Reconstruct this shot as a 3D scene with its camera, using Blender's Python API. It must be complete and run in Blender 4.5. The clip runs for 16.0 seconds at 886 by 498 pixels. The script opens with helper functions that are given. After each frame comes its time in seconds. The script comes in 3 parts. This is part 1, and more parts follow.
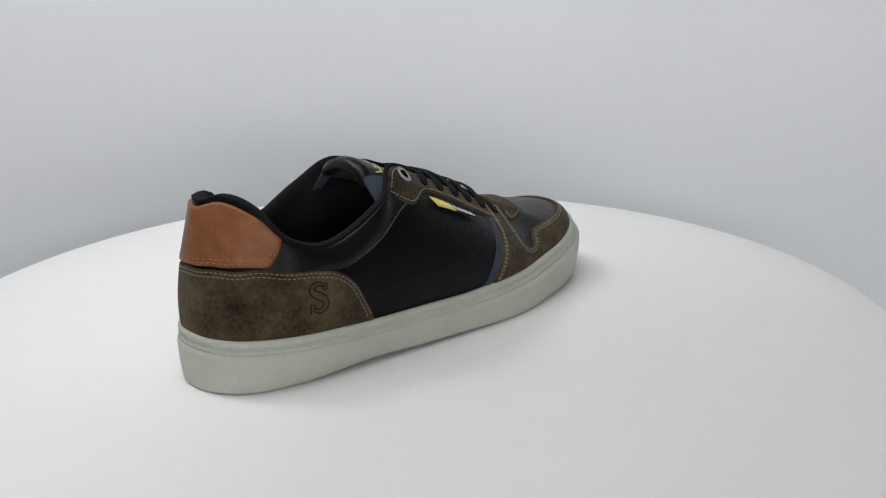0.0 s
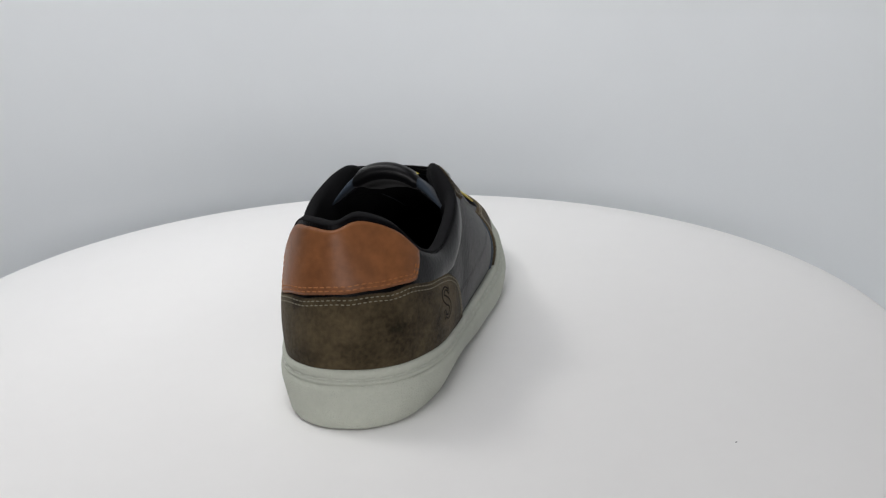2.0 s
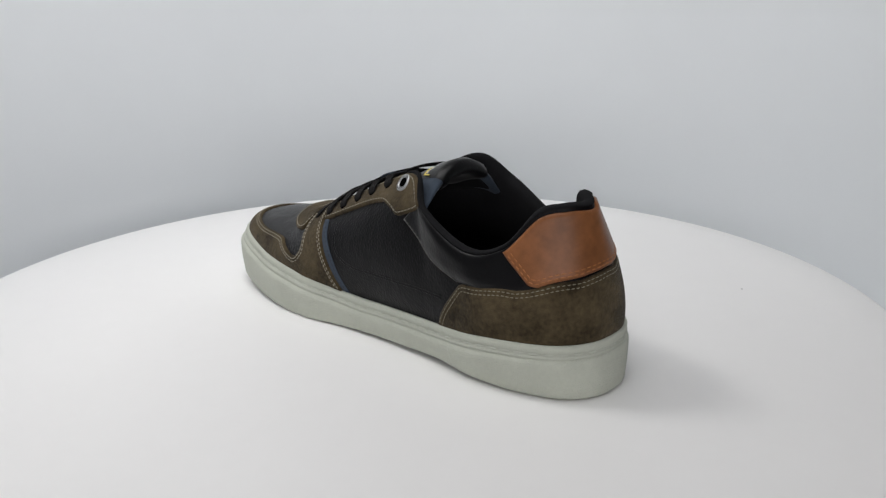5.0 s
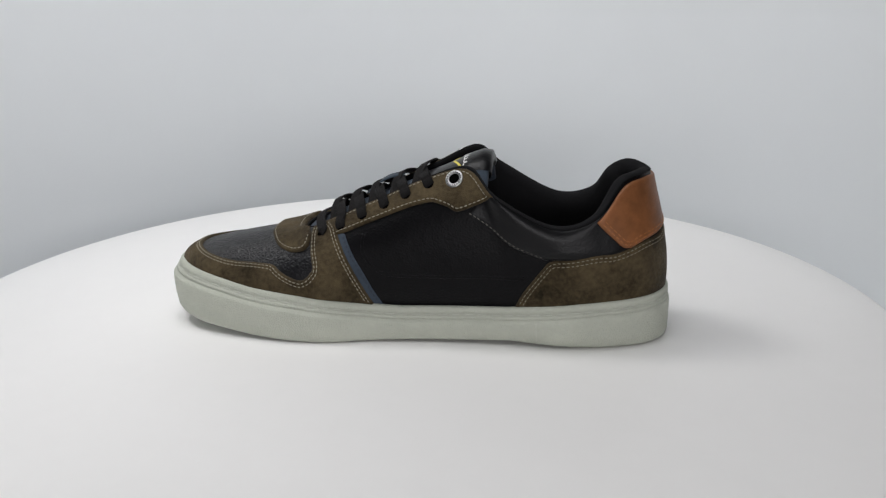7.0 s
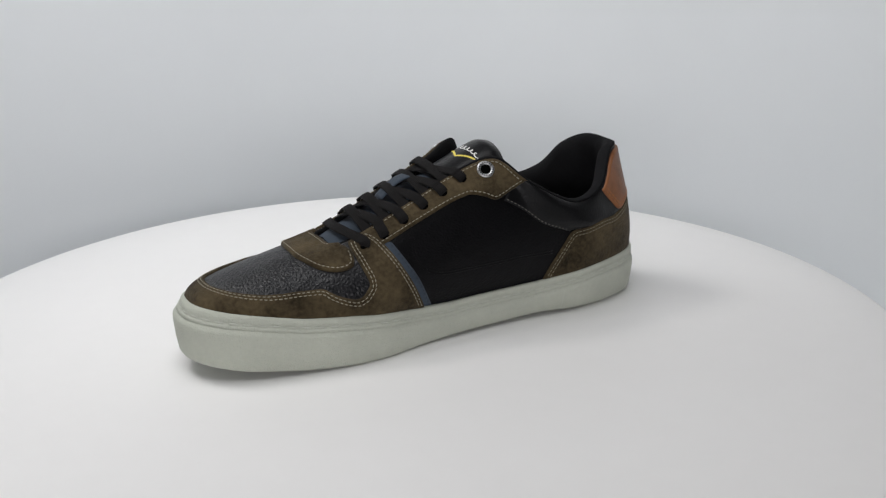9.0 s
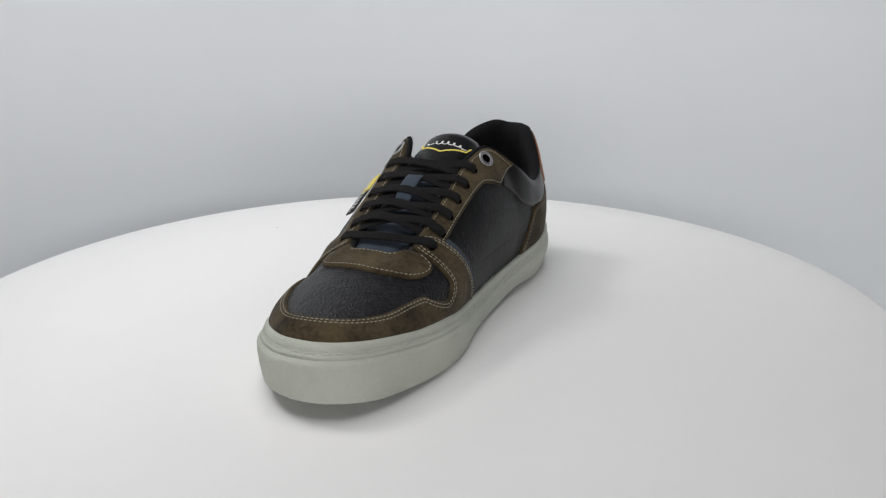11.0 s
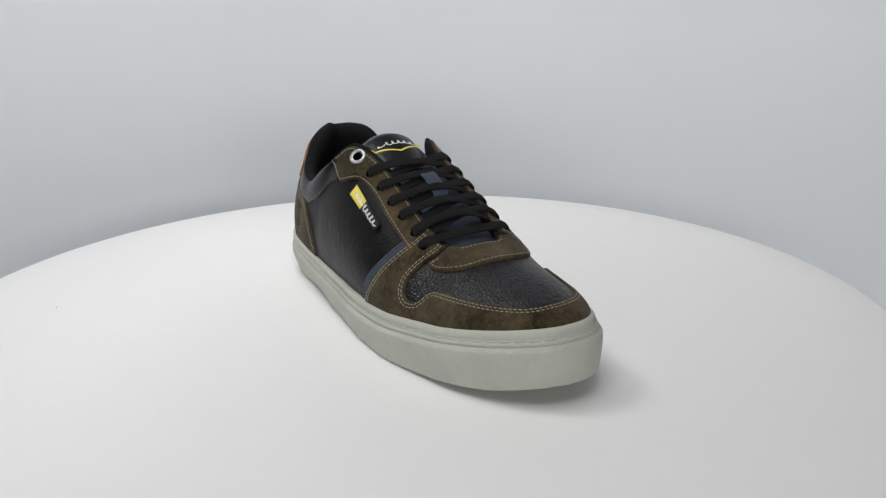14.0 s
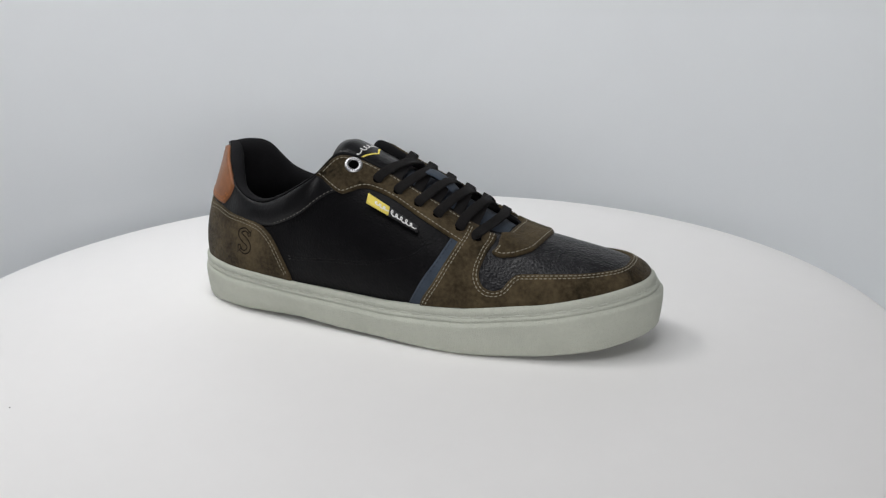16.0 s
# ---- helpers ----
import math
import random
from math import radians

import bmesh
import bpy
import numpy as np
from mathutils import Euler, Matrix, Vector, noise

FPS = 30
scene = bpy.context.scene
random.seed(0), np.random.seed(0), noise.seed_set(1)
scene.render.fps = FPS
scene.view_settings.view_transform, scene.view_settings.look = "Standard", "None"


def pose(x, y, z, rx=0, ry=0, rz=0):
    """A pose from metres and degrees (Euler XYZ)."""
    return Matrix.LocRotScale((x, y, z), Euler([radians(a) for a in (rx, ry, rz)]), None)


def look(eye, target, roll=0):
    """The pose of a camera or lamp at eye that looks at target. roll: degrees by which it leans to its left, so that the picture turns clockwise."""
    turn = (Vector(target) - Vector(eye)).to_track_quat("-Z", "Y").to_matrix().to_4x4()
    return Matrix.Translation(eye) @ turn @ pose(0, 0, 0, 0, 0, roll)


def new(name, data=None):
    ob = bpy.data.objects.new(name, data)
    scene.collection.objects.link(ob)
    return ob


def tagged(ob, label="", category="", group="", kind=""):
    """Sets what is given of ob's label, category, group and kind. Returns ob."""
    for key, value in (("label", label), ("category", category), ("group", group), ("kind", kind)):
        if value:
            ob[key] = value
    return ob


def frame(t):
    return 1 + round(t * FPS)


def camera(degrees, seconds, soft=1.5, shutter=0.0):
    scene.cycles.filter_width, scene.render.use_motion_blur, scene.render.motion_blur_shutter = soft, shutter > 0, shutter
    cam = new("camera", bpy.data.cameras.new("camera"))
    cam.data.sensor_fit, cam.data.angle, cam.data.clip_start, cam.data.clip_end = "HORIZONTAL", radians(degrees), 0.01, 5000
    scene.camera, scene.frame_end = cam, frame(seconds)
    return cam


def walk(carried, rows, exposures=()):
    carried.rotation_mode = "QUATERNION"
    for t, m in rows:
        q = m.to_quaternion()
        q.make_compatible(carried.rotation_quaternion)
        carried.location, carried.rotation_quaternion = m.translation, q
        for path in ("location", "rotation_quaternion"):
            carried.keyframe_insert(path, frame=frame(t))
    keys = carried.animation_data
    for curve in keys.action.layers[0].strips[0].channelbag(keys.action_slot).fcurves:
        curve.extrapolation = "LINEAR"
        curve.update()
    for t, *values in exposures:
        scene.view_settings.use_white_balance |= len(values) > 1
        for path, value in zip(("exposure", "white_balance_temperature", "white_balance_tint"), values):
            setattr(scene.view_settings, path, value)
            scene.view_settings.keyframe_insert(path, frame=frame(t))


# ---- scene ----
# ---- camera ----
cam = camera(51.17, 16.0, 1.3)
VIEW = look((0, -0.54, 0.2161), (math.sin(radians(1.834)) * math.cos(radians(17.909)), -0.54 + math.cos(radians(1.834)) * math.cos(radians(17.909)),
                                 0.2161 - math.sin(radians(17.909))), -0.9)
walk(cam, [(0.0, VIEW), (16.0, VIEW)], [(0.0, 0.22), (16.0, 0.22)])

# ---- light ----
world = bpy.data.worlds.new("studio_air")
scene.world = world
world.use_nodes = True
world.node_tree.nodes["Background"].inputs[0].default_value = (0.9, 0.95, 1.0, 1)
world.node_tree.nodes["Background"].inputs[1].default_value = 0.05


def softbox(name, eye, target, width, height, power, colour):
    data = bpy.data.lights.new(name, "AREA")
    data.shape, data.size, data.size_y, data.energy, data.color = "RECTANGLE", width, height, power, colour
    ob = new(name, data)
    ob.matrix_world = look(eye, target)
    return ob


softbox("softbox_overhead", (-0.15, -0.28, 1.25), (-0.53, -0.18, 0.0), 0.9, 0.8, 5.9, (0.98, 0.985, 1.0))
softbox("softbox_key", (-0.66, 0.22, 1.10), (-0.16, -0.08, 0.02), 0.30, 0.30, 3.3, (1.0, 0.99, 0.98))
softbox("softbox_front", (0.0, -1.25, 0.25), (-0.18, 0.30, 0.06), 1.1, 0.22, 4.7, (1.0, 0.98, 1.0))
# added fill, out of view above the board, only to lift the left backdrop
softbox("backdrop_fill", (-0.18, -0.02, 0.55), (-0.40, 0.40, 0.10), 0.42, 0.12, 0.7, (0.99, 0.985, 1.0))


# ---- materials ----
def shader(name, base, rough=0.5, spread=0.12, size=60.0, bump=0.0, bump_size=400.0, kind="noise", metal=0.0, spec=0.5, fine=0.0, sheen=0.0, coat=0.0):
    """A surface with colour variation at two scales and fine relief."""
    m = bpy.data.materials.new(name)
    m.use_nodes = True
    nt = m.node_tree
    n, l = nt.nodes, nt.links
    b = n["Principled BSDF"]
    b.inputs["Roughness"].default_value, b.inputs["Metallic"].default_value = rough, metal
    b.inputs["Specular IOR Level"].default_value = spec
    b.inputs["Sheen Weight"].default_value = sheen
    b.inputs["Sheen Roughness"].default_value = 0.45
    b.inputs["Coat Weight"].default_value = coat
    b.inputs["Coat Roughness"].default_value = 0.35
    co = n.new("ShaderNodeTexCoord")
    big = n.new("ShaderNodeTexNoise")
    big.inputs["Scale"].default_value, big.inputs["Detail"].default_value = size, 4
    small = n.new("ShaderNodeTexNoise")
    small.inputs["Scale"].default_value, small.inputs["Detail"].default_value = size * 9, 3
    mix = n.new("ShaderNodeMix")
    mix.data_type = "FLOAT"
    mix.inputs[0].default_value = 0.35
    ramp = n.new("ShaderNodeMapRange")
    ramp.inputs[1].default_value, ramp.inputs[2].default_value = 0.3, 0.7
    ramp.inputs[3].default_value, ramp.inputs[4].default_value = 1 - spread, 1 + spread
    tint = n.new("ShaderNodeMix")
    tint.data_type, tint.blend_type = "RGBA", "MULTIPLY"
    tint.inputs[0].default_value = 1.0
    tint.inputs[6].default_value = (*base, 1)
    for t in (big, small):
        l.new(co.outputs["Object"], t.inputs["Vector"])
    l.new(big.outputs["Fac"], mix.inputs[2])
    l.new(small.outputs["Fac"], mix.inputs[3])
    l.new(mix.outputs[0], ramp.inputs[0])
    l.new(ramp.outputs[0], tint.inputs[7])
    l.new(tint.outputs[2], b.inputs["Base Color"])
    if bump:
        bp = n.new("ShaderNodeBump")
        bp.inputs["Strength"].default_value, bp.inputs["Distance"].default_value = bump, 0.0008
        if kind == "pebble":
            tex = n.new("ShaderNodeTexVoronoi")
            tex.feature = "DISTANCE_TO_EDGE"
            tex.inputs["Scale"].default_value = bump_size
            warp = n.new("ShaderNodeTexNoise")
            warp.inputs["Scale"].default_value = bump_size * 0.6
            add = n.new("ShaderNodeVectorMath")
            add.operation = "MULTIPLY_ADD"
            add.inputs[1].default_value = (0.0016, 0.0016, 0.0016)
            l.new(co.outputs["Object"], warp.inputs["Vector"])
            l.new(warp.outputs["Color"], add.inputs[0])
            l.new(co.outputs["Object"], add.inputs[2])
            l.new(add.outputs[0], tex.inputs["Vector"])
            lim = n.new("ShaderNodeMapRange")
            lim.interpolation_type = "SMOOTHSTEP"
            lim.inputs[1].default_value, lim.inputs[2].default_value = 0.0, 0.42
            l.new(tex.outputs["Distance"], lim.inputs[0])
            fold = n.new("ShaderNodeTexNoise")
            fold.inputs["Scale"].default_value, fold.inputs["Detail"].default_value, fold.inputs["Distortion"].default_value = 120, 3, 0.8
            both = n.new("ShaderNodeMath")
            both.operation = "MULTIPLY_ADD"
            both.inputs[1].default_value = 2.6
            l.new(co.outputs["Object"], fold.inputs["Vector"])
            l.new(fold.outputs["Fac"], both.inputs[0])
            l.new(lim.outputs[0], both.inputs[2])
            l.new(both.outputs[0], bp.inputs["Height"])
        elif kind == "weave":
            tex = n.new("ShaderNodeTexWave")
            tex.inputs["Scale"].default_value, tex.inputs["Distortion"].default_value = bump_size, 1.5
            l.new(co.outputs["Object"], tex.inputs["Vector"])
            l.new(tex.outputs["Fac"], bp.inputs["Height"])
        else:
            tex = n.new("ShaderNodeTexNoise")
            tex.inputs["Scale"].default_value, tex.inputs["Detail"].default_value = bump_size, 5
            l.new(co.outputs["Object"], tex.inputs["Vector"])
            l.new(tex.outputs["Fac"], bp.inputs["Height"])
        l.new(bp.outputs[0], b.inputs["Normal"])
    return m


WHITE_WALL = shader("matt_white_backdrop", (0.785, 0.808, 0.820), 0.85, 0.012, 3.0, 0.03, 700, spec=0.2)
ROOM_GREY = shader("dark_grey_studio_paint", (0.10, 0.10, 0.105), 0.8, 0.06, 4.0, 0.03, 300, spec=0.3)
DISC_WHITE = shader("satin_white_board", (0.845, 0.838, 0.83), 0.48, 0.012, 9.0, 0.02, 900, spec=0.3)
GREY_PLASTIC = shader("grey_plastic", (0.45, 0.45, 0.46), 0.5, 0.05, 30)
RUBBER = shader("pale_grey_green_rubber", (0.475, 0.493, 0.425), 0.66, 0.07, 45, 0.38, 800, "pebble", spec=0.3)
RUBBER_LINE = shader("pale_rubber_thread", (0.50, 0.52, 0.455), 0.65, 0.05, 90)
TREAD = shader("grey_rubber_tread", (0.40, 0.41, 0.37), 0.8, 0.08, 80)
PEBBLE = shader("black_tumbled_leather", (0.006, 0.006, 0.0075), 0.38, 0.2, 60, 0.35, 470, "pebble", spec=0.27, sheen=0.05)
QUARTER = shader("black_milled_leather", (0.0026, 0.0025, 0.0032), 0.42, 0.2, 60, 0.19, 500, "pebble", spec=0.11, sheen=0.05)
SMOOTH = shader("black_smooth_leather", (0.0035, 0.0035, 0.0042), 0.36, 0.2, 70, 0.08, 450, "pebble", spec=0.22, sheen=0.06)
SUEDE = shader("olive_brown_suede", (0.061, 0.046, 0.0255), 0.95, 0.8, 48, 0.6, 1500, spec=0.10, sheen=0.08)
TAN = shader("tan_pullup_leather", (0.23, 0.089, 0.034), 0.40, 0.38, 22, 0.07, 900, "pebble", spec=0.26)
BLUE = shader("blue_grey_nubuck", (0.046, 0.060, 0.080), 0.9, 0.18, 90, 0.2, 1500, spec=0.15, sheen=0.1)
LINING = shader("black_textile_lining", (0.010, 0.010, 0.011), 0.95, 0.2, 90, 0.3, 900, spec=0.15)
INSOLE = shader("black_insole", (0.012, 0.012, 0.012), 0.9, 0.2, 60)
LACE = shader("black_flat_lace_cotton", (0.011, 0.010, 0.010), 0.9, 0.25, 200, 0.7, 420, "weave", spec=0.2)
THREAD = shader("beige_thread", (0.30, 0.275, 0.21), 0.8, 0.15, 300)
THREAD_OLIVE = shader("olive_beige_thread", (0.21, 0.19, 0.135), 0.8, 0.15, 300)
THREAD_TAN = shader("orange_brown_thread", (0.34, 0.13, 0.04), 0.8, 0.12, 300)
THREAD_DARK = shader("dark_grey_thread", (0.10, 0.095, 0.085), 0.8, 0.12, 300)
THREAD_BLACK = shader("navy_thread", (0.02, 0.026, 0.04), 0.8, 0.12, 300)
METAL = shader("brushed_nickel", (0.46, 0.46, 0.47), 0.38, 0.1, 300, metal=1.0)
BLACK = shader("black_hole", (0.002, 0.002, 0.002), 1.0, 0.1, 100, spec=0.0)
YELLOW = shader("yellow_woven_tape", (0.78, 0.64, 0.12), 0.8, 0.06, 200, 0.3, 900)
BLACK_TAPE = shader("black_woven_tape", (0.016, 0.016, 0.017), 0.85, 0.1, 200, 0.3, 900)
WHITE_INK = shader("white_woven_thread", (0.75, 0.75, 0.74), 0.8, 0.05, 300)
DEBOSS = shader("burnt_dark_suede", (0.012, 0.010, 0.007), 0.9, 0.2, 200, spec=0.1)
DUST = shader("grey_dust", (0.25, 0.25, 0.25), 0.9, 0.1, 300)


# ---- building helpers ----
def mesh_of(name, verts, faces, material, smooth=True):
    me = bpy.data.meshes.new(name)
    me.from_pydata([tuple(float(c) for c in v) for v in verts], [], faces)
    me.materials.append(material)
    me.polygons.foreach_set("use_smooth", [smooth] * len(me.polygons))
    me.update()
    return me


def part(name, verts, faces, material, parent, label="", smooth=True):
    """One mesh under a thing or a part; verts in metres in the thing's space."""
    ob = new(name, mesh_of(name, verts, faces, material, smooth))
    ob.parent = parent
    return tagged(ob, label)


def grid_faces(rows, cols, wrap=False):
    """Faces of a grid of rows x cols points; wrap closes the columns."""
    out = []
    for i in range(rows - 1):
        for j in range(cols if wrap else cols - 1):
            k = (j + 1) % cols
            out.append((i * cols + j, i * cols + k, (i + 1) * cols + k, (i + 1) * cols + j))
    return out


def revolve(profile, steps=96, centre=(0, 0)):
    """Points and faces of a turned body from (radius, height) pairs."""
    pts = [(centre[0] + r * math.cos(2 * math.pi * j / steps), centre[1] + r * math.sin(2 * math.pi * j / steps), z) for r, z in profile for j in range(steps)]
    return pts, grid_faces(len(profile), steps, True)


def smooth_path(keys, per=6):
    """Catmull-Rom through an open run of points."""
    k = np.asarray(keys, float)
    k = np.vstack([2 * k[0] - k[1], k, 2 * k[-1] - k[-2]])
    out = []
    for i in range(1, len(k) - 2):
        for f in np.linspace(0, 1, per, endpoint=False):
            a, b, c, d = k[i - 1:i + 3]
            out.append(0.5 * (2 * b + (c - a) * f + (2 * a - 5 * b + 4 * c - d) * f ** 2 + (3 * b - a - 3 * c + d) * f ** 3))
    out.append(k[-2])
    return np.array(out)


# ---- the set ----
def build_set():
    """Curved white backdrop close behind the turntable, opening towards one end, in a plain dark studio."""
    steps, floor = 120, -0.14
    angles = np.linspace(radians(-3), radians(183), steps)
    prof = [(0.30, floor + 0.001)] + [(0.44 - 0.05 * (1 - math.sin(a)), floor + 0.001 + 0.05 * (1 - math.cos(a))) for a in np.linspace(0, math.pi / 2, 8)] + [(0.44, 0.0), (0.44, 0.2), (0.44, 0.42), (0.444, 0.42), (0.444, floor)]
    far = [1.0 + 0.04 * max(0.0, math.cos(a)) ** 1.5 for a in angles]
    rows = [(r * k * math.cos(a), r * k * math.sin(a), z) for r, z in prof for a, k in zip(angles, far)]
    me = mesh_of("backdrop", rows, grid_faces(len(prof), steps), WHITE_WALL)
    tagged(new("backdrop", me), "curved matt white backdrop sweeping up behind the turntable", "backdrop", kind="structure")

    def slab(name, x0, x1, y0, y1, z0, z1, label, category):
        v = [(x, y, z) for z in (z0, z1) for x, y in ((x0, y0), (x1, y0), (x1, y1), (x0, y1))]
        f = [(3, 2, 1, 0), (4, 5, 6, 7), (0, 1, 5, 4), (1, 2, 6, 5), (2, 3, 7, 6), (3, 0, 4, 7)]
        tagged(new(name, mesh_of(name, v, f, ROOM_GREY, False)), label, category, kind="structure")
    slab("floor", -1.5, 1.5, -1.5, 1.5, floor - 0.05, floor, "plain dark grey studio table surface", "floor")
    slab("ceiling", -1.5, 1.5, -1.5, 1.5, 1.6, 1.65, "plain dark grey studio ceiling", "ceiling")
    slab("wall_north", -1.5, 1.5, 1.5, 1.55, floor, 1.6, "plain dark grey studio wall", "wall")
    slab("wall_south", -1.5, 1.5, -1.55, -1.5, floor, 1.6, "plain dark grey studio wall", "wall")
    slab("wall_east", 1.5, 1.55, -1.5, 1.5, floor, 1.6, "plain dark grey studio wall", "wall")
    slab("wall_west", -1.55, -1.5, -1.5, 1.5, floor, 1.6, "plain dark grey studio wall", "wall")


def build_turntable():
    root = tagged(new("turntable"), "round white display turntable with a satin top", "turntable")
    root.location = (0, 0, -0.14)
    v, f = revolve([(0.0, 0.0), (0.17, 0.0), (0.178, 0.004), (0.18, 0.012), (0.18, 0.085), (0.172, 0.095), (0.0, 0.095)], 96)
    part("base", v, f, GREY_PLASTIC, root, "grey plastic drum base")
    r = 0.3015
    v, f = revolve([(0.0, 0.108), (r - 0.006, 0.108), (r - 0.0015, 0.1095), (r, 0.113), (r, 0.1365), (r - 0.0012, 0.1392), (r - 0.0035, 0.14), (r - 0.03, 0.14), (0.12, 0.14), (0.0, 0.14)], 192)
    disc = part("disc", v, f, DISC_WHITE, root, "round white turning board")
    v, f = revolve([(0.0, 0.095), (0.04, 0.095), (0.04, 0.108), (0.0, 0.108)], 48)
    part("spindle", v, f, GREY_PLASTIC, root)
    a = np.linspace(0, 2 * math.pi, 8, endpoint=False)
    v = [(0.024 + 0.0007 * math.cos(t) * (1 + 0.3 * math.sin(3 * t)), -0.2245 + 0.0005 * math.sin(t), 0.1400) for t in a] + [(0.024, -0.2245, 0.1404)]
    part("speck", v, [(i, (i + 1) % 8, 8) for i in range(8)], DUST, disc, "tiny grey speck of dust")
    return disc


# ---- the shoe's form, in millimetres: x to the toe, y to the inner side, z up ----
# upper: joint with the sole (x, y), opening edge (x, y, z) and fullness, station by station round the last, mm
BASE = [(140,4.5),(138,20.5),(125,33.5),(102,41.5),(76,46),(48,46.5),(20,43),(-8,41.5),(-36,42),(-62,43.5),(-88,47),(-113,43.5),(-135.5,34.5),(-146.5,20.5),
        (-148,4.5),(-144.5,-9),(-134,-22),(-112,-32.5),(-86,-36),(-60,-38),(-34,-39.5),(-6,-41.5),(22,-43.5),(50,-42.5),(77,-37.5),(101.5,-31.5),(121,-21.5),(134.5,-8)]
RIM = [(62,6,60.5),(62,10,60.5),(62,15,60),(61,20,60.5),(54,24,62.5),(38,25.5,69.5),(14,26,80.5),(-14,26,93),(-37,32,100),(-54,46,86.5),(-84,46.5,71),(-107,42.5,75.5),(-121.5,32,93.5),(-132.5,23,97.2),
       (-137.5,10,97),(-129,0,99.3),(-119,-15,92),(-106.5,-26,76.5),(-84,-31.5,72.5),(-52,-33.5,89),(-36.5,-21,102.2),(-14,-13,93.5),(14,-12,80),(38,-11.5,68.5),(54,-10.5,62),(61,-7.5,60.5),(62,-3,60),(62,2,60.5)]
HALF = [(9,3,.6,10),(9,3,.6,10),(9,3,.59,10),(9,0,.56,10),(12,-3,.58,11),(17,-7,.78,12),(22,-10.5,1.02,12),(26,-12.5,1.25,13),(26,-11.5,1.25,17),(26,-9,.8,18),(22,-12.5,.65,16),(24,-8,.6,18),(25,-4,.46,20),(25,-3,.4,20),(25,-3,.4,20)]
SHAPE = HALF + [(25,-3,.4,20),(25,-2.5,.42,20),(23,-2,.5,18),(22,-4,.55,16),(24,-5,.66,18),(26,-8,.82,16),(26,-9,.84,13),(23,-6,.70,12),(15,-2,.55,13),(9,1,.5,12),(9,0,.56,10),(9,3,.59,10),(9,3,.6,10)]
def ztop(x, y=0.0):
    """Top edge of the sole; it dips on the inner waist."""
    dip = np.interp(x, [-100, -60, 10, 60], [0, 2.0, 2.6, 0]) * np.clip((np.asarray(y) - 15) / 22, 0, 1)
    return np.interp(x, [-150, -110, -60, 0, 50, 90, 120, 145], [30.5, 28.5, 25.5, 24, 26.5, 31, 36.5, 41]) - dip
def zbot(x): return np.interp(x,[-152,-135,-110,-60,0,40,60,90,120,147],[.3,.1,0,2.2,1.3,0,.1,1.8,5.0,11.0])
def ring(keys, u):
    """Closed smooth curve through keys, u in stations."""
    k = np.asarray(keys, float); n = len(k); i = np.floor(u).astype(int); f = (u - i)[..., None]
    a, b, c, d = (k[(i + j) % n] for j in (-1, 0, 1, 2))
    return .5*(2*b + (c-a)*f + (2*a-5*b+4*c-d)*f**2 + (3*b-a-3*c+d)*f**3)
def ring_normal(u):
    d = ring(BASE, u + 0.01) - ring(BASE, u - 0.01)
    n = np.stack([d[..., 1], -d[..., 0]], -1)
    return n / np.linalg.norm(n, axis=-1, keepdims=True)
def upper(u, v):
    """Point of the upper at station u and height v (0 at the sole, 1 at the opening)."""
    u, v = np.broadcast_arrays(np.asarray(u, float), np.asarray(v, float))
    b, p3, s = ring(BASE, u), ring(RIM, u), ring(SHAPE, u)
    p0 = np.concatenate([b, (ztop(b[..., 0], b[..., 1]) - 1)[..., None]], -1)
    way = p3 - p0; flat = way.copy(); flat[..., 2] = 0
    unit = flat / np.maximum(np.linalg.norm(flat, axis=-1, keepdims=True), 1e-6)
    turn = (0.6 * np.exp(-((u - 9.0) / 0.7) ** 2))[..., None]
    side = np.concatenate([-ring_normal(u), np.zeros(u.shape + (1,))], -1)
    unit = unit * (1 - turn) + side * turn
    unit = unit / np.maximum(np.linalg.norm(unit, axis=-1, keepdims=True), 1e-6)
    z = np.array([0, 0, 1.])
    p1 = p0 + unit*s[..., 1:2] + z*s[..., 0:1]
    p2 = p3 - flat*s[..., 2:3] - z*s[..., 3:4]
    ease = (np.exp(-((u - 8.62) / 0.28) ** 2) - 0.5 * np.exp(-((u - 9.25) / 0.22) ** 2)) * np.clip(4 * v, 0, 1) * np.clip((1 - v) / 0.7, 0, 1)
    v = v[..., None]; w = 1 - v
    p = p0*w**3 + 3*p1*w*w*v + 3*p2*w*v*v + p3*v**3
    p[..., 1] += ease
    return p


def frame_at(u, v):
    """Point of the upper with its two slopes and its outward normal."""
    e = 0.01
    p = upper(u, v)
    du = (upper(u + e, v) - upper(u - e, v)) / (2 * e)
    dv = (upper(u, v + e) - upper(u, v - e)) / (2 * e)
    n = np.cross(du, dv)
    return p, du, dv, n / np.maximum(np.linalg.norm(n, axis=-1, keepdims=True), 1e-9)


MM = 0.001
KU, KV = 24.0, 62.0


